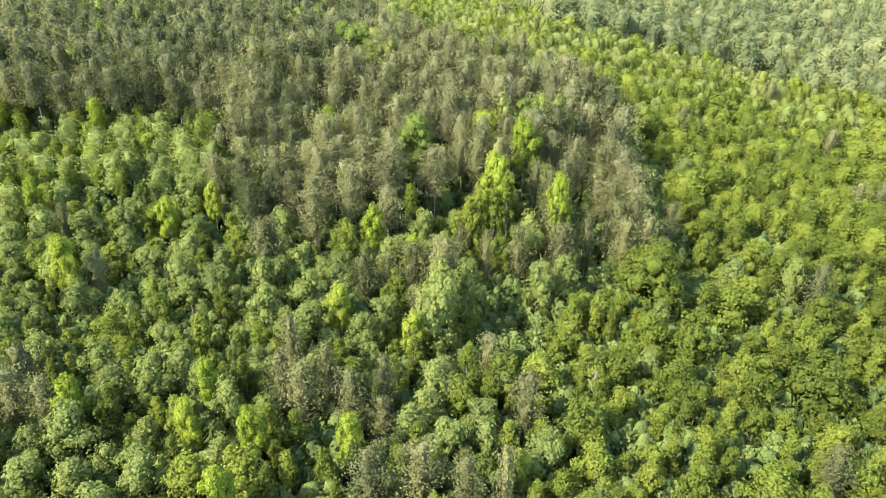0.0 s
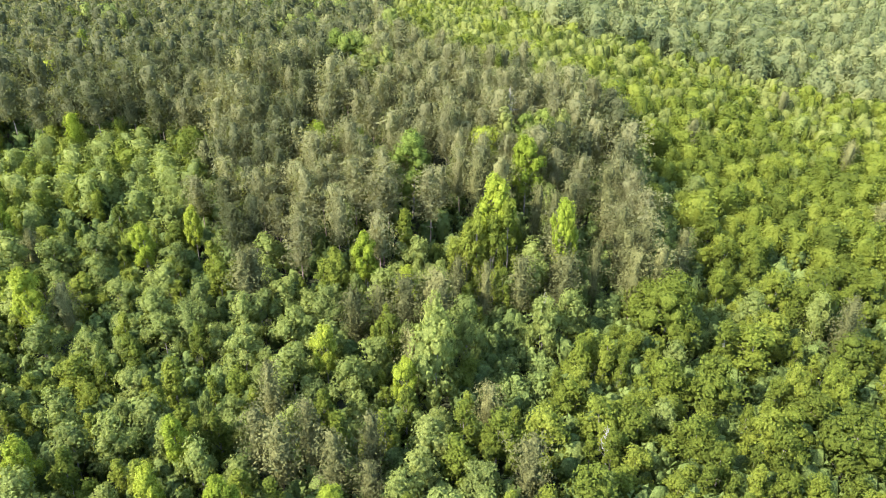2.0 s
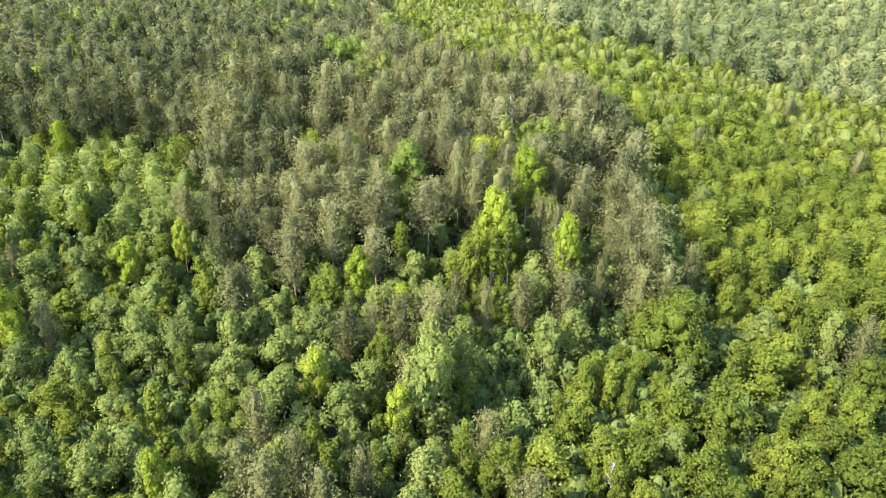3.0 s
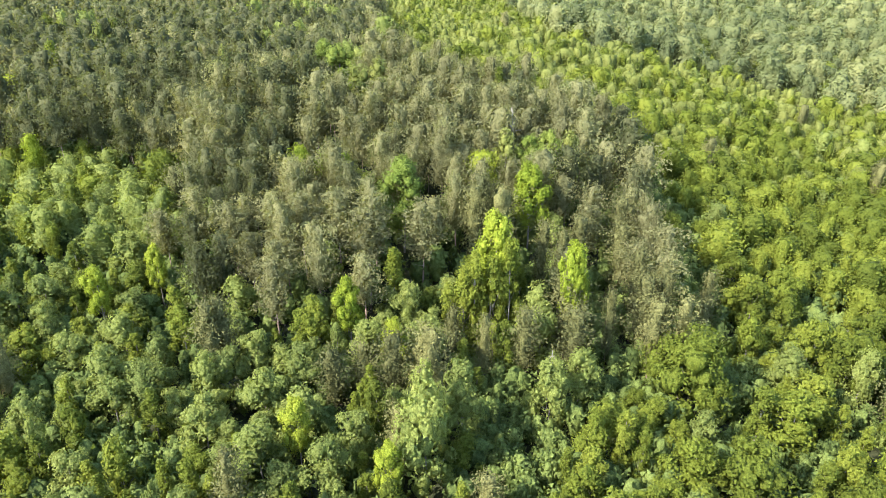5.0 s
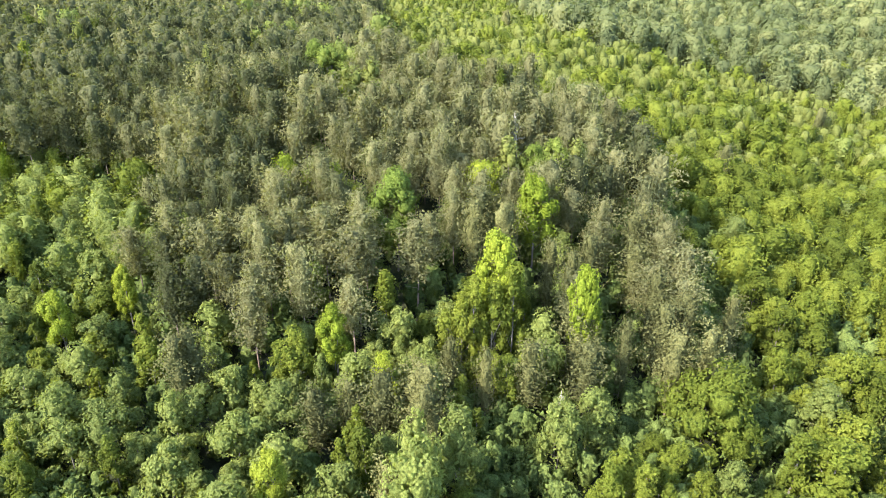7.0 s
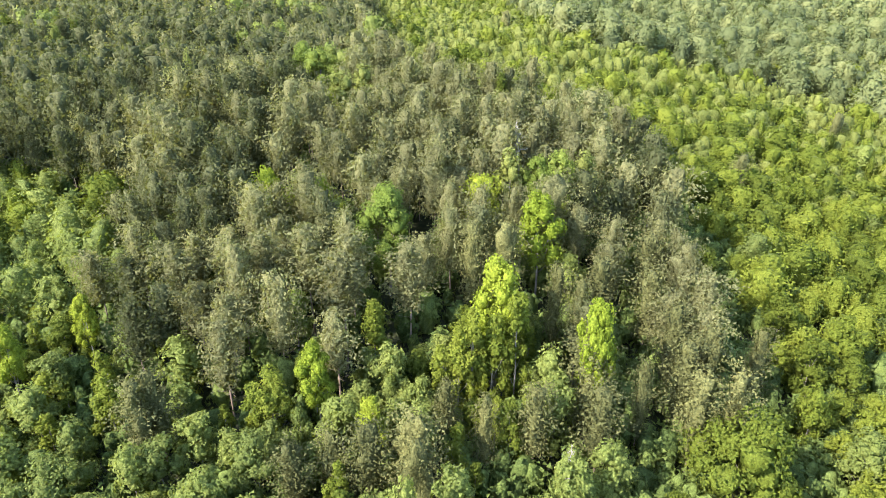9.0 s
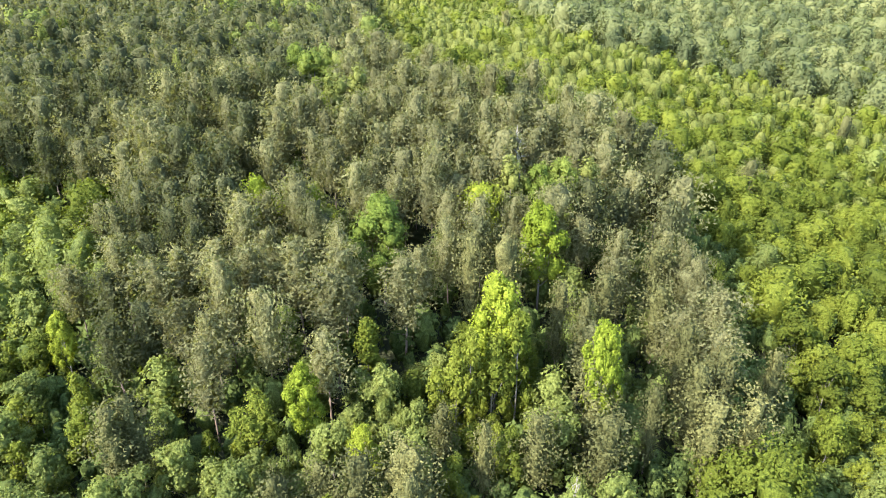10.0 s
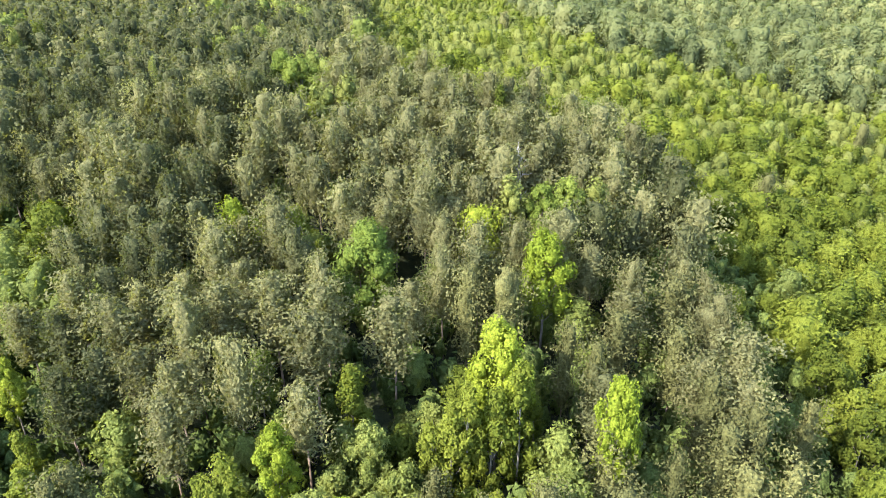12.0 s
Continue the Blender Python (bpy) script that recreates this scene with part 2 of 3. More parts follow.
# Each kind of tree is built one metre tall as (trunk with limbs, crown); level: 3 and 2 near, 1 middle, 0 far.
# width: the crown's radius as a share of the height.
def pine_shape(seed, level, width=0.135, low=0.40):
    """A tall pine: bare stem below, an uneven rounded crown of needle boughs above."""
    r = rng(seed)
    low += r.uniform(-0.06, 0.08)
    stem = bent(r, (0, 0, -0.04), (0, 0, 0.95), 0.008, 6)
    wood = [tube(stem, np.linspace(0.0085, 0.002, 6), (3, 4, 5, 6)[level])]
    crown = crown_of(r, width, low, r.uniform(0.38, 0.5), (7, 15, 28, 40)[level], 0.95, 1.3, (150, 450, 1200, 2200)[level],
                     (0.068, 0.043, 0.0295, 0.0215)[level], (0.35, 0.45, 0.55, 0.6)[level], (0.8, 0.75, 0.7, 0.65)[level], (0.5, 0.5, 0.42, 0.4)[level],
                     ((5, 4), (7, 6), (9, 8), (11, 10))[level])
    for i in range((0, 0, 3, 6)[level]):
        h, a = low * r.uniform(0.6, 1.1), r.uniform(0, 6.28)
        tip = (np.cos(a) * width * 0.5, np.sin(a) * width * 0.5, h + r.uniform(-0.01, 0.03))
        wood.append(tube(bent(r, (0, 0, h), tip, 0.004, 3), (0.0016, 0.001, 0.0005), 3))
    return plumb(np.concatenate(wood), crown)


def broad_shape(seed, level, width=0.23, low=0.18, lumps=1.0, leaf=1.0, upright=0.0, dense=1.0, core=0.72):
    """A leafy tree: a crown of many rounded bunches."""
    r = rng(seed)
    stem = bent(r, (0, 0, -0.05), (0, 0, 0.8), 0.012, 5)
    wood = [tube(stem, np.linspace(0.011, 0.003, 5), (3, 4, 5, 6)[level])]
    total = int((150, 380, 850, 1650)[level] * lumps ** 0.5 * dense * max(1.0, width / 0.3) ** 1.3)
    size = (0.090, 0.062, 0.0440, 0.0315)[level] * leaf
    if level < 3:
        crown = crown_of(r, width, low, r.uniform(0.38, 0.52) + 0.12 * upright, max(5, int((7, 11, 17)[level] * lumps)), 0.85 + 0.3 * upright,
                         1 / (1 + 1.3 * upright), total, size, (0.3, 0.4, 0.5)[level], 0.85, 0.62, ((5, 4), (7, 6), (10, 7))[level])
        return plumb(np.concatenate(wood), crown)
    count = int(24 * lumps)
    centres, radii = [], []
    oval, askew = r.uniform(0.85, 1.18), r.uniform(0, 6.28)
    steps = r.permutation(count)
    for i in range(count):
        q = (steps[i] + r.uniform(0.0, 1.0)) / count
        h = low + (0.9 - low) * q ** 0.85
        a = i * 2.4 + r.uniform(-0.6, 0.6)
        bunch = width * r.uniform(0.28, 0.54) * 0.88 / lumps ** 0.35
        body = width * np.sqrt(1 - 0.9 * q ** 2.2) * min(1, 0.75 + q) * (1 + 0.22 * np.cos(a - askew))
        reach = max(0.0, body * r.uniform(0.55, 1.08) - 0.5 * bunch)
        at = np.array([np.cos(a) * reach * oval, np.sin(a) * reach / oval, h])
        centres.append(at)
        radii.append((bunch, bunch, bunch * (r.uniform(0.85, 1.2) + upright)))
        if i % 3 == 0:
            wood.append(tube(bent(r, (0, 0, max(0.05, h * 0.62)), at, 0.01, 3), (0.0036, 0.0026, 0.0012), 3))
    for h, q in ((0.52, 0.48), (0.76, 0.36)):   # the middle of the crown
        centres.append(np.array([0, 0, h]))
        radii.append((width * q, width * q, min(width * q, 0.2)))
    crown = foliage_of(r, centres, radii, total, size, np.array([0, 0, 0.4 * low + 0.38]), core, 0.62, 0.85, 0.78)
    return plumb(np.concatenate(wood), crown)


def bare_shape(seed):
    """A dead tree: a bleached stem that forks into bare limbs."""
    r = rng(seed)
    stem = bent(r, (0, 0, -0.04), (0.02, 0.01, 0.9), 0.012, 6)
    trunk = tube(stem, np.linspace(0.014, 0.003, 6), 6)
    limbs = []
    for i in range(13):
        h = 0.48 + 0.42 * i / 13
        a = i * 2.4
        tip = np.array([np.cos(a) * 0.16 * (1.2 - h), np.sin(a) * 0.16 * (1.2 - h), h + 0.12])
        path = bent(r, (0.02 * h, 0.01 * h, h), tip, 0.012, 4)
        limbs.append(tube(path, (0.006, 0.0045, 0.003, 0.0012), 4))
        for k in range(3):
            limbs.append(tube(bent(r, path[2], path[2] + r.normal(size=3) * 0.035 + np.array([0, 0, 0.04]), 0.004, 3), (0.0028, 0.002, 0.0009), 3))
    return np.concatenate([trunk, *limbs]), None


# ---- meshes and things ----
def mesh_of(name, shape, material, tones=None):
    """A mesh from (points, faces) or from loose triangles."""
    if not isinstance(shape, tuple):
        shape = shape.reshape(-1, 3), np.arange(len(shape) * 3).reshape(-1, 3)
    points, faces = shape
    me = bpy.data.meshes.new(name)
    n = len(faces)
    me.vertices.add(len(points))
    me.vertices.foreach_set("co", np.ascontiguousarray(points, np.float32).ravel())
    me.loops.add(n * 3)
    me.loops.foreach_set("vertex_index", np.ascontiguousarray(faces, np.int32).ravel())
    me.polygons.add(n)
    me.polygons.foreach_set("loop_start", np.arange(0, n * 3, 3, dtype=np.int32))
    me.polygons.foreach_set("use_smooth", np.ones(n, bool))
    me.materials.append(material)
    if tones is not None:
        me.attributes.new("tone", 'FLOAT', 'FACE').data.foreach_set("value", tones.astype(np.float32))
    me.update(calc_edges=True)
    return me


def joined(shapes):
    """Many (points, faces) as one."""
    points, faces, last = [], [], 0
    for v, f in shapes:
        points.append(v)
        faces.append(f + last)
        last += len(v)
    return np.concatenate(points), np.concatenate(faces)


def part(name, me, parent, label=""):
    ob = new(name, me)
    ob.parent = parent
    return tagged(ob, label) if label else ob


def tree_thing(name, shape, bark, foliage, label, category, group):
    """A tree as a thing one metre tall: trunk with limbs, and crown."""
    trunk, crown = shape
    base = tagged(new(name), label, category, group)
    part("trunk", mesh_of("trunk", trunk, bark), base)
    if crown is not None:
        part("crown", mesh_of("crown", crown, foliage), base)
    return base


def stand(x, y, height, spin, wide=1.0):
    return Matrix.Translation((x, y, ground_at(x, y))) @ Matrix.Rotation(spin, 4, 'Z') @ Matrix.Diagonal((height * wide, height * wide, height, 1))


# ---- the ground ----
def rise(low, high, v):
    k = np.clip((v - low) / (high - low), 0, 1)
    return k * k * (3 - 2 * k)


def ground_at(x, y):
    """A flat foreground, a broad hill under the pines that falls off to the right, and a gentle shelf far off."""
    hill = 19.0 * rise(98, 232, y) * (1 - 0.45 * rise(330, 470, y)) / (1 + np.exp((x - (58 + 0.2 * (y - 150))) / 18))
    dip = 3.0 * rise(25, 80, x) * (1 - rise(150, 330, y))
    shelf = 3.0 * rise(300, 420, y) * rise(20, 80, x)
    return hill - dip + shelf + 0.5 * np.sin(x / 31) * np.sin(y / 37) - 0.3


def ground_mesh():
    k = np.linspace(-1, 1, 141)
    xs = 220 * k + 3780 * np.sign(k) * np.abs(k) ** 5
    gx, gy = np.meshgrid(xs, xs + 230)
    z = ground_at(gx, gy)
    co = np.stack([gx, gy, z], -1)
    n = len(k)
    v = co.reshape(-1, 3)
    i = np.arange(n * n).reshape(n, n)
    f = np.stack([i[:-1, :-1], i[:-1, 1:], i[1:, 1:], i[1:, :-1]], -1).reshape(-1, 4)
    me = bpy.data.meshes.new("ground")
    me.from_pydata(v.tolist(), [], f.tolist())
    me.materials.append(EARTH)
    return me


tagged(new("ground", ground_mesh()), "dark forest floor of leaf litter under the trees", "ground", "", "structure")


# ---- the plan of the wood ----
def inside(poly, x, y):
    odd = False
    for (x0, y0), (x1, y1) in zip(poly, poly[1:] + poly[:1]):
        if (y0 > y) != (y1 > y) and x < (x1 - x0) * (y - y0) / (y1 - y0) + x0:
            odd = not odd
    return odd


PINE_STAND = [(-260, 188), (-122, 186), (-84, 180), (-64, 178), (-57, 169), (-54, 152), (-52, 141), (-43, 131), (-31, 126), (-22, 127),
              (-12, 131), (-5, 136), (3, 143), (12, 147), (20, 136), (28, 122), (38, 114), (46, 119), (46, 131), (43, 141), (43.5, 152),
              (46.5, 167), (50, 180), (52, 196), (47, 207), (39, 216), (23, 220), (12, 229), (0, 236), (-8, 244), (-17, 281), (-22, 312),
              (-24, 345), (-60, 620), (-420, 620)]
OLD_WOOD = [(46, 620), (48, 450), (54, 350), (72, 328), (97, 341), (114, 328), (138, 322), (152, 292), (162, 272), (420, 200), (420, 620)]
RIGHT_EDGE = [(0, 40), (14, 80), (18, 100), (30, 112), (45, 119), (44, 131), (40, 141), (40.5, 152), (43.5, 167), (47, 180), (49, 196),
              (44, 206), (37, 214), (23, 220), (12, 229), (0, 236), (-8, 244), (-17, 281), (-22, 312), (-24, 345), (-60, 620),
              (420, 620), (420, 40)]


def half_width(y):
    return 0.62 * y + 34


# kind: spacing of a middling tree, heights
KINDS = {
    "pine": (5.1, (17.5, 23)),
    "olive": (4.4, (11, 15)),
    "tan": (5.1, (17.5, 23)),
    "broad": (4.4, (8.5, 13.5)),
    "young": (4.7, (7.6, 12.6)),
    "slim": (2.6, (8, 12)),
    "pale": (3.4, (6.5, 11)),
    "old": (9.0, (12, 20)),
    "lime": (4.2, (14, 18)),
    "grove": (6.2, (19, 24)),
}


# Leafy groves among the pines: x, y, radius.
GROVES = [(-19, 210, 6.5), (-16, 217, 5), (-30, 233, 7), (-55, 276, 10), (-62, 342, 9), (-47, 320, 7), (-120, 284, 8), (-113, 259, 4),
          (-151, 298, 9), (-138, 312, 8), (-81, 333, 7), (-18, 272, 5), (12, 236, 5), (17.5, 214, 3.5), (-7, 226.5, 3), (-62, 226, 2)]


def kind_at(x, y, u, v):
    """What grows here; u and v are dice."""
    if inside(PINE_STAND, x, y):
        if any((x - a) ** 2 + (y - b) ** 2 < c * c for a, b, c in GROVES):
            return "grove" if u < 0.75 else "lime" if u < 0.83 else "pine"
        tan = 0.88 if x > -34 + 0.06 * (y - 150) else 0.22
        return ("tan" if v * 7 % 1 < tan else "pine") if u < 0.90 else "broad" if u < 0.97 else "slim" if u < 0.985 else "lime"
    if inside(OLD_WOOD, x, y):
        return "old" if u < 0.88 else "young"
    if inside(RIGHT_EDGE, x, y):
        # more of the haze-tinted pale trees with distance, from y 190 on
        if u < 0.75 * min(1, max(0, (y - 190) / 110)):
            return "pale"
        u = v * 3.7 % 1
        return "young" if u < 0.82 else "slim" if u < 0.94 else "broad" if u < 0.98 else "olive"
    return "broad" if u < 0.58 else "slim" if u < 0.72 else "young" if u < 0.92 else "olive" if u < 0.96 else "lime"


# Trees that stand out, each: x, y, height, crown radius.
GREEN_TREES = [(0.0, 96.1, 20, 5.1), (4.9, 105.3, 17, 4.2), (-10.0, 101.4, 12, 3.8), (-13.7, 95.7, 12, 4.3), (-18.8, 106.0,
               12, 4.7), (18.8, 123.6, 15, 5.0), (18.6, 109.8, 14, 4.0), (23.5, 113.4, 14, 4.1), (-43.7, 112.7, 12, 5.7),
               (-47.8, 109.2, 11, 4.0), (-59.9, 120.2, 12, 4.4), (-44.7, 82.5, 12, 3.8), (-31.2, 77.0, 13, 3.6), (-66.6,
               105.9, 12, 4.2), (-32.0, 115.4, 12, 4.5), (-54.9, 88.0, 12, 3.8), (-4.0, 129.9, 16, 3.6), (18.5, 129.9, 16,
               4.4), (0.3, 119.3, 15, 3.6), (-53.2, 131.3, 14, 3.9), (-28.5, 119.4, 13, 3.7), (-20.1, 115.4, 13, 3.9),
               (-44.2, 118.4, 13, 3.4), (-34.8, 113.5, 13, 3.8)]
SUNNY_TREES = [(41.1, 114.5, 16.5, 8.2), (42.8, 93.8, 13, 5.1), (28.3, 84.8, 11, 3.7), (36.1, 83.7, 11, 4.3), (53.1, 105.3, 12, 5.6), (71.0, 121.5, 12,
               6.7), (65.1, 123.6, 12, 4.2), (58.1, 82.7, 13, 5.6), (63.1, 95.8, 11, 3.9), (57.0, 96.4, 10, 3.2), (47.1,
               84.8, 11, 3.7), (37.9, 78.1, 11, 3.3), (47.2, 80.1, 11, 3.3), (35.9, 97.0, 11, 4.4), (26.0, 104.3, 11, 3.9),
               (3.2, 79.5, 11, 3.5), (20.1, 91.8, 11, 3.5), (55.4, 126.1, 12, 3.7), (69.1, 142.8, 12, 4.8), (60.6, 136.7, 12,
               4.1), (61.2, 149.6, 12, 4.1), (53.2, 166.2, 13, 4.6)]
LIME_TREES = [(11.5, 134.8, 27.2, 3.9), (23.9, 126.3, 25.7, 2.7), (19.9, 155.9, 28.4, 3.7), (-20.2, 124.9, 16, 3.4), (8.0, 130.5, 21.6, 2.1), (5.8, 130.3, 18.6, 2.2), (10.7, 130.5, 20.4, 2.3), (13.8, 131.5, 23.4,
              2.2), (3.5, 130.5, 15, 2.0), (-6.9, 137.7, 18.5, 2.4), (-42.3, 124.6, 14, 2.2), (-21.6, 123.6, 14, 2.2), (-14.9, 163.4, 23.5,
              1.6), (-112.9, 229.9, 40, 2.6), (17.5, 214.2, 35.5, 2.2), (-119.4, 284.2, 39.3, 4.5), (-151.4, 298.2, 39, 5), (-6.6, 139.1, 17, 1.6), (27.6, 100.7, 12, 2.0), (29.5, 97.8, 12, 1.3), (22.9, 100.7, 12, 2.6), (18.9,
              96.9, 9, 1.2), (49.0, 106.1, 12, 2.1), (-7.6, 106.2, 13, 2.0), (8.6, 83.7, 12, 3.0), (4.1, 85.3, 12, 2.0),
              (-13.8, 84.2, 11, 1.7), (-50.8, 102.8, 11, 2.5), (-41.1, 95.6, 12, 2.3), (-30.4, 84.1, 11, 1.7), (-53.4,
              128.7, 12, 2.9), (-45.0, 130.0, 15, 1.8), (12.2, 120.5, 14, 2.1)]
ROUND_TREES = [(-6.2, 157.5, 29.2, 5.4), (21.4, 173, 29.0, 3.6), (25.9, 174, 29.8, 4.0), (-28, 226, 39.5, 5.5), (-33, 232, 40, 4.5), (-19.8, 141.3, 18, 3.2)]
PALE_TREES = [(16.2, 173, 30.4, 3.6), (30.6, 174.5, 29.6, 3.4), (-20, 208.5, 37.5, 4.6), (-15.6, 215, 38, 4.2), (-61.7, 226.3, 39.5, 1.8), (-112.8, 259.3, 41, 3.2), (-37.3, 83.0, 11, 2.4), (-33.8, 88.7, 11, 1.8), (69.8, 115.7, 12, 3.5), (0.0, 100.6, 20.5, 3.2), (-55.1,
              101.3, 11, 1.9), (-15.3, 120.4, 13, 2.0), (-4.1, 128.7, 12, 2.3), (19.4, 114.5, 12, 2.2)]
FRONT_PINES = [(-64.7, 83.4, 14, 3.6), (-62.9, 77.3, 14, 3.0), (-57.7, 76.6, 13, 2.6), (-24.4, 81.5, 14, 2.3), (-24.6, 90.6,
               15, 2.8), (-20.7, 78.4, 14, 3.2), (-8.6, 80.5, 14, 2.3), (-13.3, 77.0, 14, 2.8), (12.3, 76.6, 14, 2.8), (-8.9,
               61.9, 14, 3.0), (-2.6, 62.9, 14, 3.0), (8.1, 61.5, 14, 2.2), (3.1, 60.5, 14, 2.2), (50.2, 63.0, 13, 2.3),
               (73.0, 111.5, 13, 3.1), (-34.6, 122.0, 18, 2.8), (-67.6, 115.0, 14, 3.1), (-0.2, 115.0, 17, 4.9), (-3.9, 98.8,
               15, 2.4), (-14.9, 113.3, 14, 2.8)]
EDGE_PINES = [(-5.7, 114.2, 16, 3.2), (0.6, 111.4, 16, 3.5), (9.0, 119.2, 16, 1.7), (15.5, 119.7, 17, 2.8), (23.3, 125.8,
              20, 3.8), (23.5, 118.5, 18, 3.5), (29.7, 122.3, 19, 1.7), (36.2, 125.8, 20, 3.2), (39.9, 127.0, 21, 3.2),
              (41.7, 121.1, 19, 3.4), (36.9, 121.2, 18, 3.1), (-35.9, 119.7, 18, 3.4), (13.8, 150.5, 26, 4.6), (8.2, 150, 26, 2.8), (23.8, 137.3, 22.8, 2.5), (36.7, 132.8, 21.2, 2.6), (20.9, 141, 23, 2.3), (38.2, 152.5,
              23, 3.4), (28.7, 145.3, 22, 3.0), (36.0, 142.7, 21, 3.2), (50.4, 134.0, 16, 2.2)]
# Bare dead trees: x, y, height, turn, spread.
SNAGS = [(23.4, 81.5, 10.5, 1.0, 1.0), (19.0, 113.5, 12.5, 4.0, 0.7)]
# Dark gaps between the crowns: x, y, radius.
GAPS = [(10.8, 95, 3.4), (14.5, 93, 2.8), (50.2, 119.9, 3.2), (73.8, 135.9, 3.0), (53.4, 99, 2.6), (67.4, 110.7, 3.0), (47.8, 97.2, 2.6), (26.1, 113.9, 3.0), (11.5, 100.5, 3.5), (16.6, 97.4, 3.0),
        (-61.5, 111.2, 2.8), (-46.2, 104.3, 2.6), (-35.6, 99.9, 2.6), (-30, 123, 2.4), (-45.5, 125.8, 2.6), (-84.5, 149.8, 3.5), (70.4, 87.2, 2.8), (41.2, 99.1, 2.4),
        (25.3, 71.2, 2.6), (41.6, 71.8, 2.4), (81.5, 114.4, 2.8), (-57.4, 80.6, 3.2), (-76.1, 105.5, 2.8), (-39.3, 118.7, 2.4), (-18.8, 68.8, 2.2), (-73.3, 155.6, 3.5),
        (-111, 175.4, 5), (-99, 173.5, 4.5), (-122, 177, 4.5), (13.5, 104.5, 5.5), (12.5, 112.0, 4.0), (17.5, 101.0, 3.5), (10.5, 117.0, 2.5), (33, 123.5, 2.5), (54.3, 100.5, 3.5), (58, 105, 2.5), (-135, 205, 5), (-60.5, 85, 3),
        (-47, 133, 3.0), (49, 140, 3.2), (51, 160, 3.5), (55.5, 182, 3.5), (58, 192, 4), (54.5, 206, 4), (48, 216, 4), (20, 146, 2.6), (30, 134, 3.4), (25, 149, 2.4), (-62.5, 112.5, 3), (10.3, 107, 3), (52.5, 124, 3.0), (-40.6, 102.4, 2.5),
        (-76, 146, 4), (26, 149, 2), (30.5, 138.5, 3), (49.5, 150, 3.5), (53.5, 172, 3.5), (-66.5, 142, 2.5), (27, 116, 2.5), (48.5, 113, 3.0), (51, 119, 2.5), (33.5, 117, 2.8), (52, 128, 3.5), (53, 136, 3.5), (54, 146, 3.5),
        (55, 155, 3.5), (57, 165, 3.5), (59, 176, 3.5)]


taken = {}


def free(x, y, gap):
    cx, cy = int(x // 8), int(y // 8)
    for i in (-1, 0, 1):
        for j in (-1, 0, 1):
            for px, py, pg in taken.get((cx + i, cy + j), ()):
                if (px - x) ** 2 + (py - y) ** 2 < (0.5 * (gap + pg)) ** 2:
                    return False
    return True


def take(x, y, gap):
    taken.setdefault((int(x // 8), int(y // 8)), []).append((x, y, gap))


planted = []   # kind, x, y, height, crown radius, spin
special = set()
for kind, row in (("lime", LIME_TREES), ("round", ROUND_TREES), ("broad", GREEN_TREES), ("young", SUNNY_TREES),
                  ("pale", PALE_TREES), ("olive", FRONT_PINES), ("olive", EDGE_PINES)):
    for x, y, h, w in row:
        w *= 0.85 if kind in ("broad", "young") else 1.0
        kind = "slim" if kind == "lime" and h <= 16 else "broad" if kind == "pale" and h < 15 else kind
        take(x, y, w * 1.65)
        planted.append((kind, x, y, h - ground_at(x, y), w, x))
        special.add((x, y))
        if h > 22 and kind != "olive":
            take(x - 0.05 * x, y - 1.4 * w, w * 1.1)   # an opening before it
for x, y, w in GAPS:
    take(x, y, w * 2)
dice = random.Random(7)
for y0, y1, tries in ((42, 215, 26000), (215, 400, 34000), (400, 640, 26000), (-30, 42, 6000)):
    for i in range(tries):
        y = dice.uniform(y0, y1)
        x = dice.uniform(-1, 1) * max(60, half_width(y1))
        u, v, spin = dice.random(), dice.random(), dice.uniform(0, 6.28)
        if abs(x) > (half_width(y) if y > 42 else 60):
            continue
        kind = kind_at(x, y, u, v)
        gap, (h0, h1) = KINDS[kind]
        size = 0.7 + 0.6 * v if kind in ("broad", "young", "old") else 0.78 + 0.4 * v
        if not inside(PINE_STAND, x, y) and inside(PINE_STAND, x - 10, y - 5):
            h0, h1 = 0.6 * h0, 0.6 * h1   # stunted in the shade of the pines
        if free(x, y, gap * size):
            take(x, y, gap * size)
            planted.append((kind, x, y, h0 + (h1 - h0) * v, {"pine": 0.74, "tan": 0.74, "pale": 0.66, "old": 0.56, "broad": 0.76, "young": 0.68}.get(kind, 0.6) * gap * size * (1.12 if y > 150 else 1.0), spin))

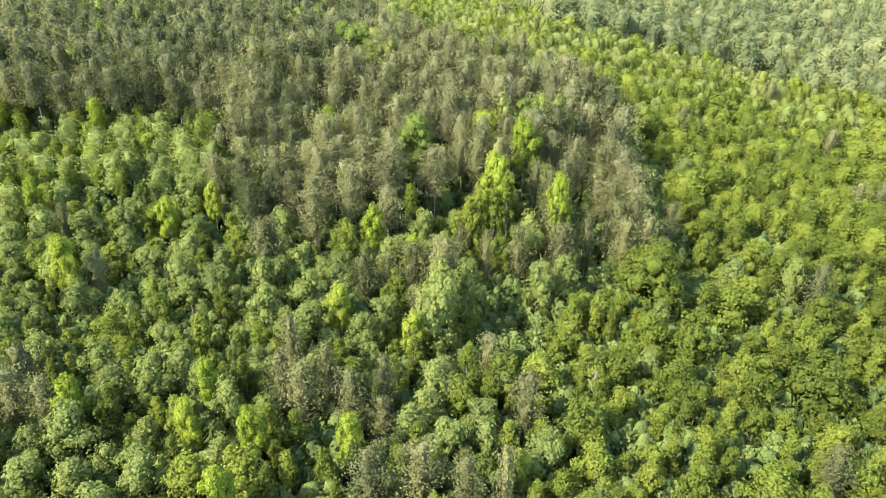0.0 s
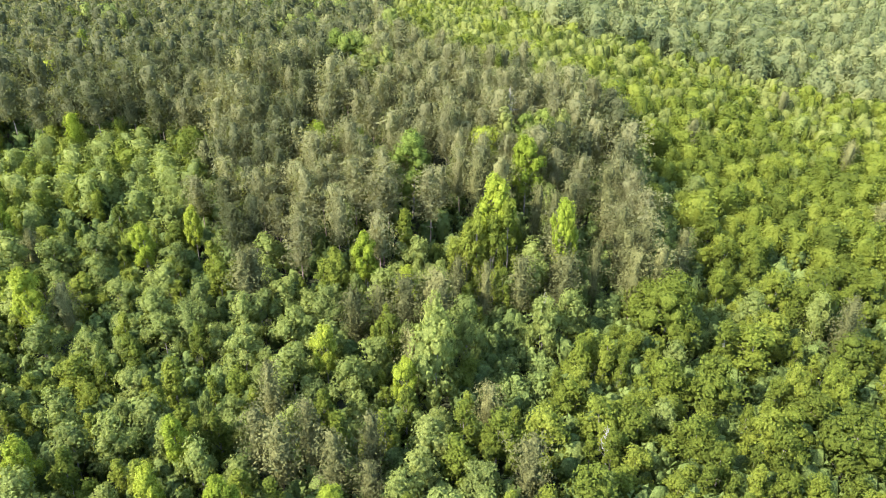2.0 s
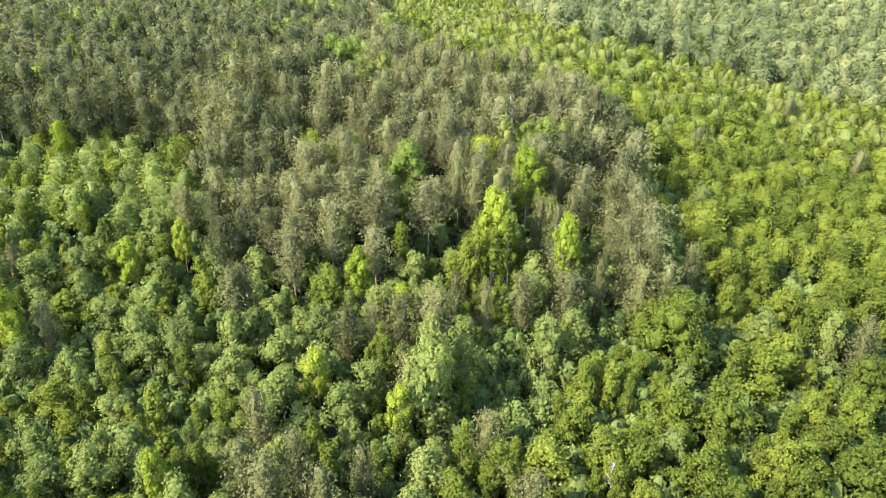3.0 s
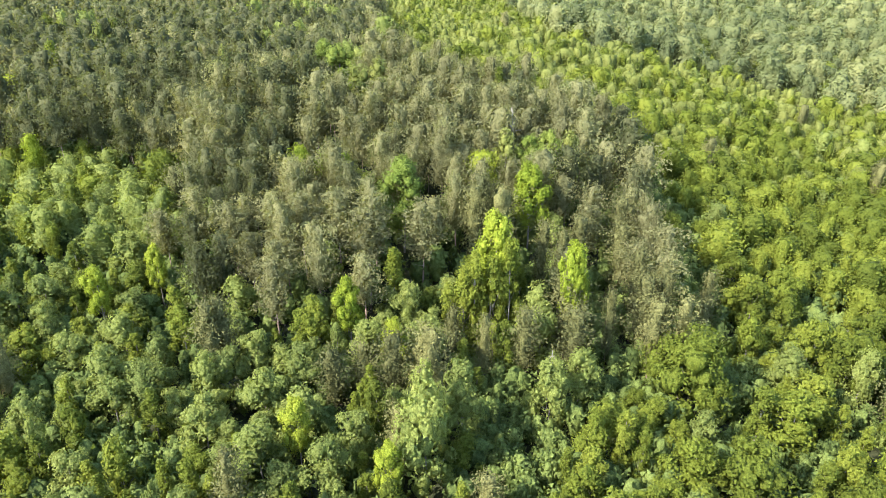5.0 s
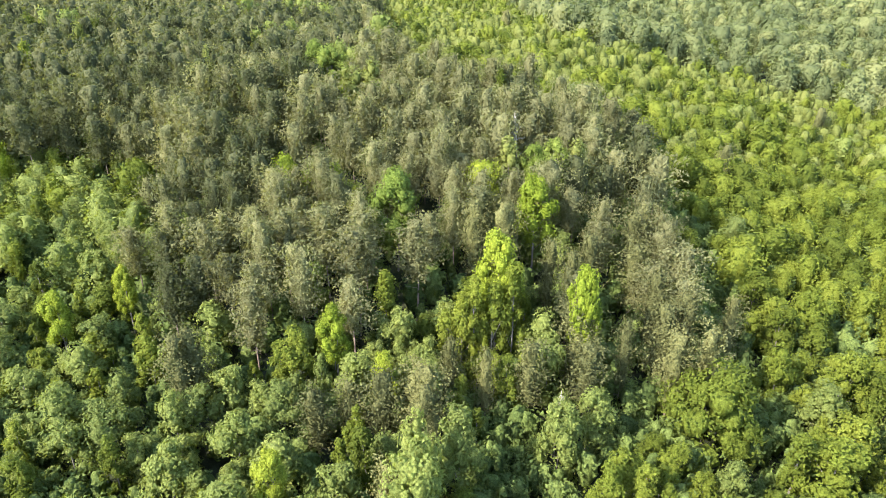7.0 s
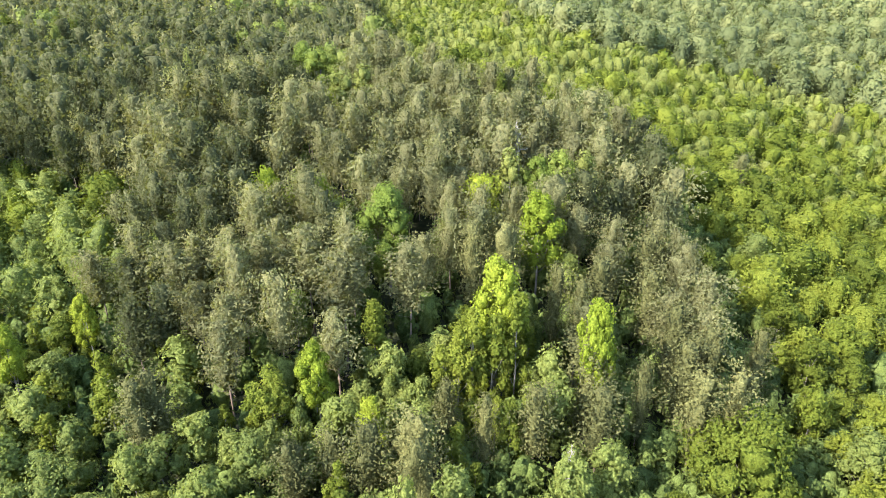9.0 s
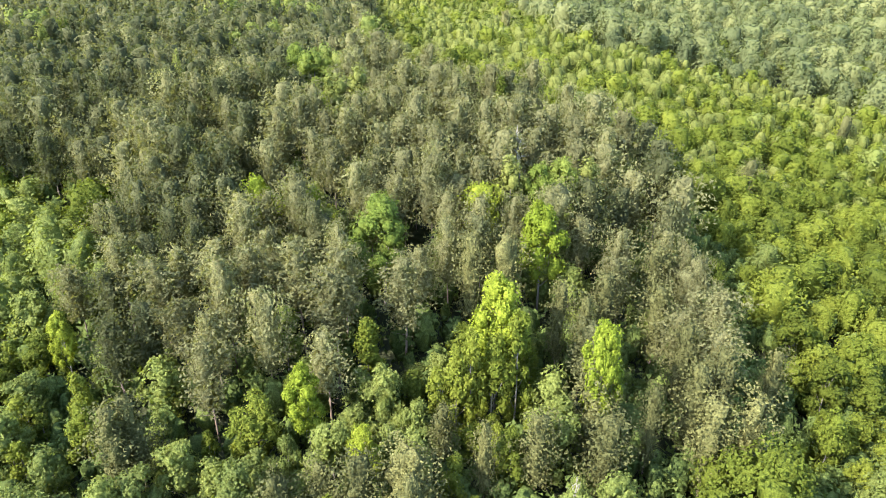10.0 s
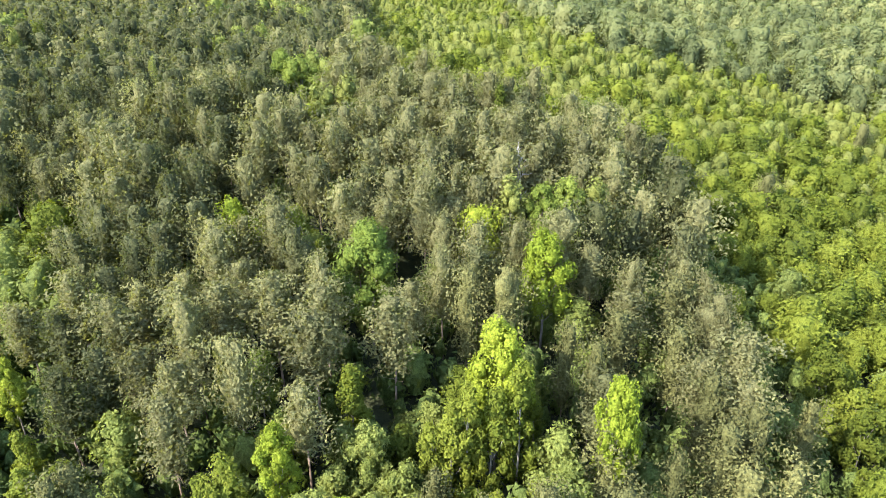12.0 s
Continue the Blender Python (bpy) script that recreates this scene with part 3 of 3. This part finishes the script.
# ---- the trees ----
LOOKS = {   # maker, crown radius as a share of height, bark, foliage
    "pine": (lambda s, k, g: pine_shape(s, k, g), 0.145, PINE_BARK, "pine_needles"),
    "tan": (lambda s, k, g: pine_shape(s, k, g), 0.145, PINE_BARK, "tan_needles"),
    "olive": (lambda s, k, g: pine_shape(s, k, g, 0.2), 0.17, PINE_BARK, "olive_needles"),
    "broad": (lambda s, k, g: broad_shape(s, k, g, 0.12), 0.29, GREY_BARK, "broad_leaves"),
    "grove": (lambda s, k, g: broad_shape(s, k, g, 0.30, 1.3, 0.65), 0.2, GREY_BARK, "broad_leaves"),
    "round": (lambda s, k, g: broad_shape(s, k, g, 0.30, 2.0, 0.55, 0.0, 1.5, 0.8), 0.22, GREY_BARK, "dome_leaves"),
    "young": (lambda s, k, g: broad_shape(s, k, g, 0.10), 0.29, GREY_BARK, "young_leaves"),
    "slim": (lambda s, k, g: broad_shape(s, k, g, 0.1, 0.8, 0.8, 0.4), 0.14, GREY_BARK, "young_leaves"),
    "pale": (lambda s, k, g: broad_shape(s, k, g, 0.1, 0.8, 0.8, 0.6), 0.19, GREY_BARK, "haze_pale_leaves"),
    "old": (lambda s, k, g: broad_shape(s, k, g, 0.14, 0.8, 0.95, 0.0, 1.2, 1.05), 0.32, GREY_BARK, "old_leaves"),
    "lime": (lambda s, k, g: broad_shape(s, k, g, 0.40, 1.5, 0.55, 0.35, 1.5, 0.8), 0.17, GREY_BARK, "lime_leaves"),
}
NAMES = {
    "pine": ("pine_tree", "tall olive green pine with a bare stem", "pine", "pines of the wood"),
    "tan": ("tan_pine_tree", "tall pine with dull tan green needles", "pine", "tan pines of the wood"),
    "olive": ("olive_pine_tree", "olive brown pine amid lower leafy trees", "pine", "olive pines"),
    "broad": ("broadleaf_tree", "leafy mid green tree with a rounded crown", "tree", "leafy trees of the wood"),
    "grove": ("grove_tree", "tall leafy green tree standing among pines", "tree", "leafy trees among the pines"),
    "round": ("broad_crowned_tree", "large green tree with a wide domed crown", "tree", "wide crowned trees"),
    "young": ("young_broadleaf_tree", "young yellow green broadleaf tree in sun", "tree", "young trees of the thicket"),
    "slim": ("slender_tree", "slender upright light green young tree", "tree", "slender trees of the thicket"),
    "pale": ("pale_young_tree", "small pale green young tree in a dense strip, haze in its colour", "tree", "pale young trees"),
    "old": ("old_tree", "grey green tree with a large crown", "tree", "far old trees"),
    "lime": ("lime_green_tree", "bright lime green tree among darker pines", "tree", "lime green trees"),
}
MOST = 300
VARIANTS = 7
soup = {}
for kind in LOOKS:
    maker, share, bark, foliage = LOOKS[kind]
    name, label, category, group = NAMES[kind]
    mine = sorted((p for p in planted if p[0] == kind), key=lambda p: (p[2] < 42, p[2] + 0.35 * abs(p[1])))
    shapes = {}
    things = []
    for i, (_, x, y, h, w, spin) in enumerate(mine):
        near = y + 0.35 * abs(x)
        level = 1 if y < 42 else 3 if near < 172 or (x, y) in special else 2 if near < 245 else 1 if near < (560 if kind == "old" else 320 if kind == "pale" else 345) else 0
        stout = w / h > share * 1.3
        variant = (i * 5 + i // VARIANTS) % VARIANTS + VARIANTS * stout
        girth = share * (1.6 if stout else 1.0)
        if (level, variant) not in shapes:
            shapes[level, variant] = maker(100 + variant * 5 + level + len(kind) * 31, level, girth)
        wide = w / (h * girth)
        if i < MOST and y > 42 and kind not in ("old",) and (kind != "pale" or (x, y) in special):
            m = stand(x, y, h, spin, wide)
            if (level, variant) not in [t[0] for t in things]:
                ob = tree_thing(name, shapes[level, variant], bark, FOLIAGE[foliage], label, category, group)
                ob.matrix_basis = m
                ob.scale = m.to_scale()
                things.append(((level, variant), ob, Matrix(m)))
            else:
                first = [t[1] for t in things if t[0] == (level, variant)][0]
                keep = first.matrix_basis.copy()
                first.scale = (1, 1, 1)
                copy_thing(first, m)
                first.matrix_basis = keep
        else:
            zone = "near" if level > 1 else "middle" if level == 1 else "far"
            z = ground_at(x, y)
            c, s = math.cos(spin), math.sin(spin)
            turn = np.array([[c, -s, 0], [s, c, 0], [0, 0, 1]]) * np.array([[h * wide], [h * wide], [h]])
            trunk, crown = shapes[level, variant]
            for what, tris, mat in (("crown", crown, foliage), ("trunk", trunk, bark)):
                if not (level == 0 and what == "trunk"):
                    key = (kind, zone, "crown" if what == "crown" else "wood")
                    if what == "trunk":
                        tris = tris.reshape(-1, 3), np.arange(len(tris) * 3).reshape(-1, 3)
                    soup.setdefault(key, []).append((tris[0] @ turn.T + np.array([x, y, z]), tris[1], (i * 0.618034) % 1.0))

WORDS = {"near": "nearby", "middle": "dense", "far": "distant"}
for (kind, zone, what), pieces in soup.items():
    name, label, category, group = NAMES[kind]
    maker, share, bark, foliage = LOOKS[kind]
    tris = joined([(v, f) for v, f, _ in pieces])
    tones = np.concatenate([np.full(len(f), k) for _, f, k in pieces])
    if what == "crown":
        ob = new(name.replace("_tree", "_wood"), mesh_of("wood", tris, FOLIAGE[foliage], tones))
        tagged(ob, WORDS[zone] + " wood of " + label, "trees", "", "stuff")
    else:
        ob = new(name.replace("_tree", "_stems"), mesh_of("stems", tris, bark))
        tagged(ob, WORDS[zone] + " stems and limbs under the crowns", "tree stems", "", "stuff")

# ---- undergrowth between the trees ----
pieces, tones = [], []
shapes = [broad_shape(60 + k, 0, 0.42, 0.12, 0.7, 1.5, 0.0, 0.36)[1] for k in range(6)]
for i in range(8000):
    y = 45 + 175 * dice.random() ** 1.1
    x = dice.uniform(-1, 1) * half_width(y)
    h = dice.uniform(3.0, 7.0)
    if inside(PINE_STAND, x, y):
        if i % 3:
            continue
        h = dice.uniform(4, 9)
    elif not free(x, y, -0.6):
        continue
    tree = shapes[i % 6]
    pieces.append((tree[0] * np.array([h * 0.8, h * 0.8, h]) + np.array([x, y, ground_at(x, y) - 0.1]), tree[1]))
    tones.append(np.full(len(tree[1]), dice.random()))
# saplings in the dark gaps
shapes = [broad_shape(80 + k, 0, 0.30, 0.10, 0.9)[1] for k in range(5)]
for x, y, w in GAPS:
    for i in range(int(3 + w * w * 0.8)):
        a, q, h = dice.uniform(0, 6.28), w * dice.random() ** 0.5, dice.uniform(2.5, 6.5)
        tree = shapes[i % 5]
        px, py = x + q * math.cos(a), y + q * math.sin(a)
        pieces.append((tree[0] * np.array([h, h, h]) + np.array([px, py, ground_at(px, py) - 0.1]), tree[1]))
        tones.append(np.full(len(tree[1]), dice.random()))
tagged(new("undergrowth", mesh_of("undergrowth", joined(pieces), FOLIAGE["shrub_leaves"], np.concatenate(tones))),
       "dark green bushes and saplings under the trees", "undergrowth", "", "stuff")

# ---- dead trees ----
snag = tree_thing("dead_tree", bare_shape(3), DEAD_WOOD, None, "bleached bare dead tree among green trees", "dead tree", "dead trees")
first = stand(18, 180.5, 22, 0.4, 0.9)
for x, y, h, spin, wide in SNAGS:
    copy_thing(snag, stand(x, y, h, spin, wide))
snag.matrix_basis = first
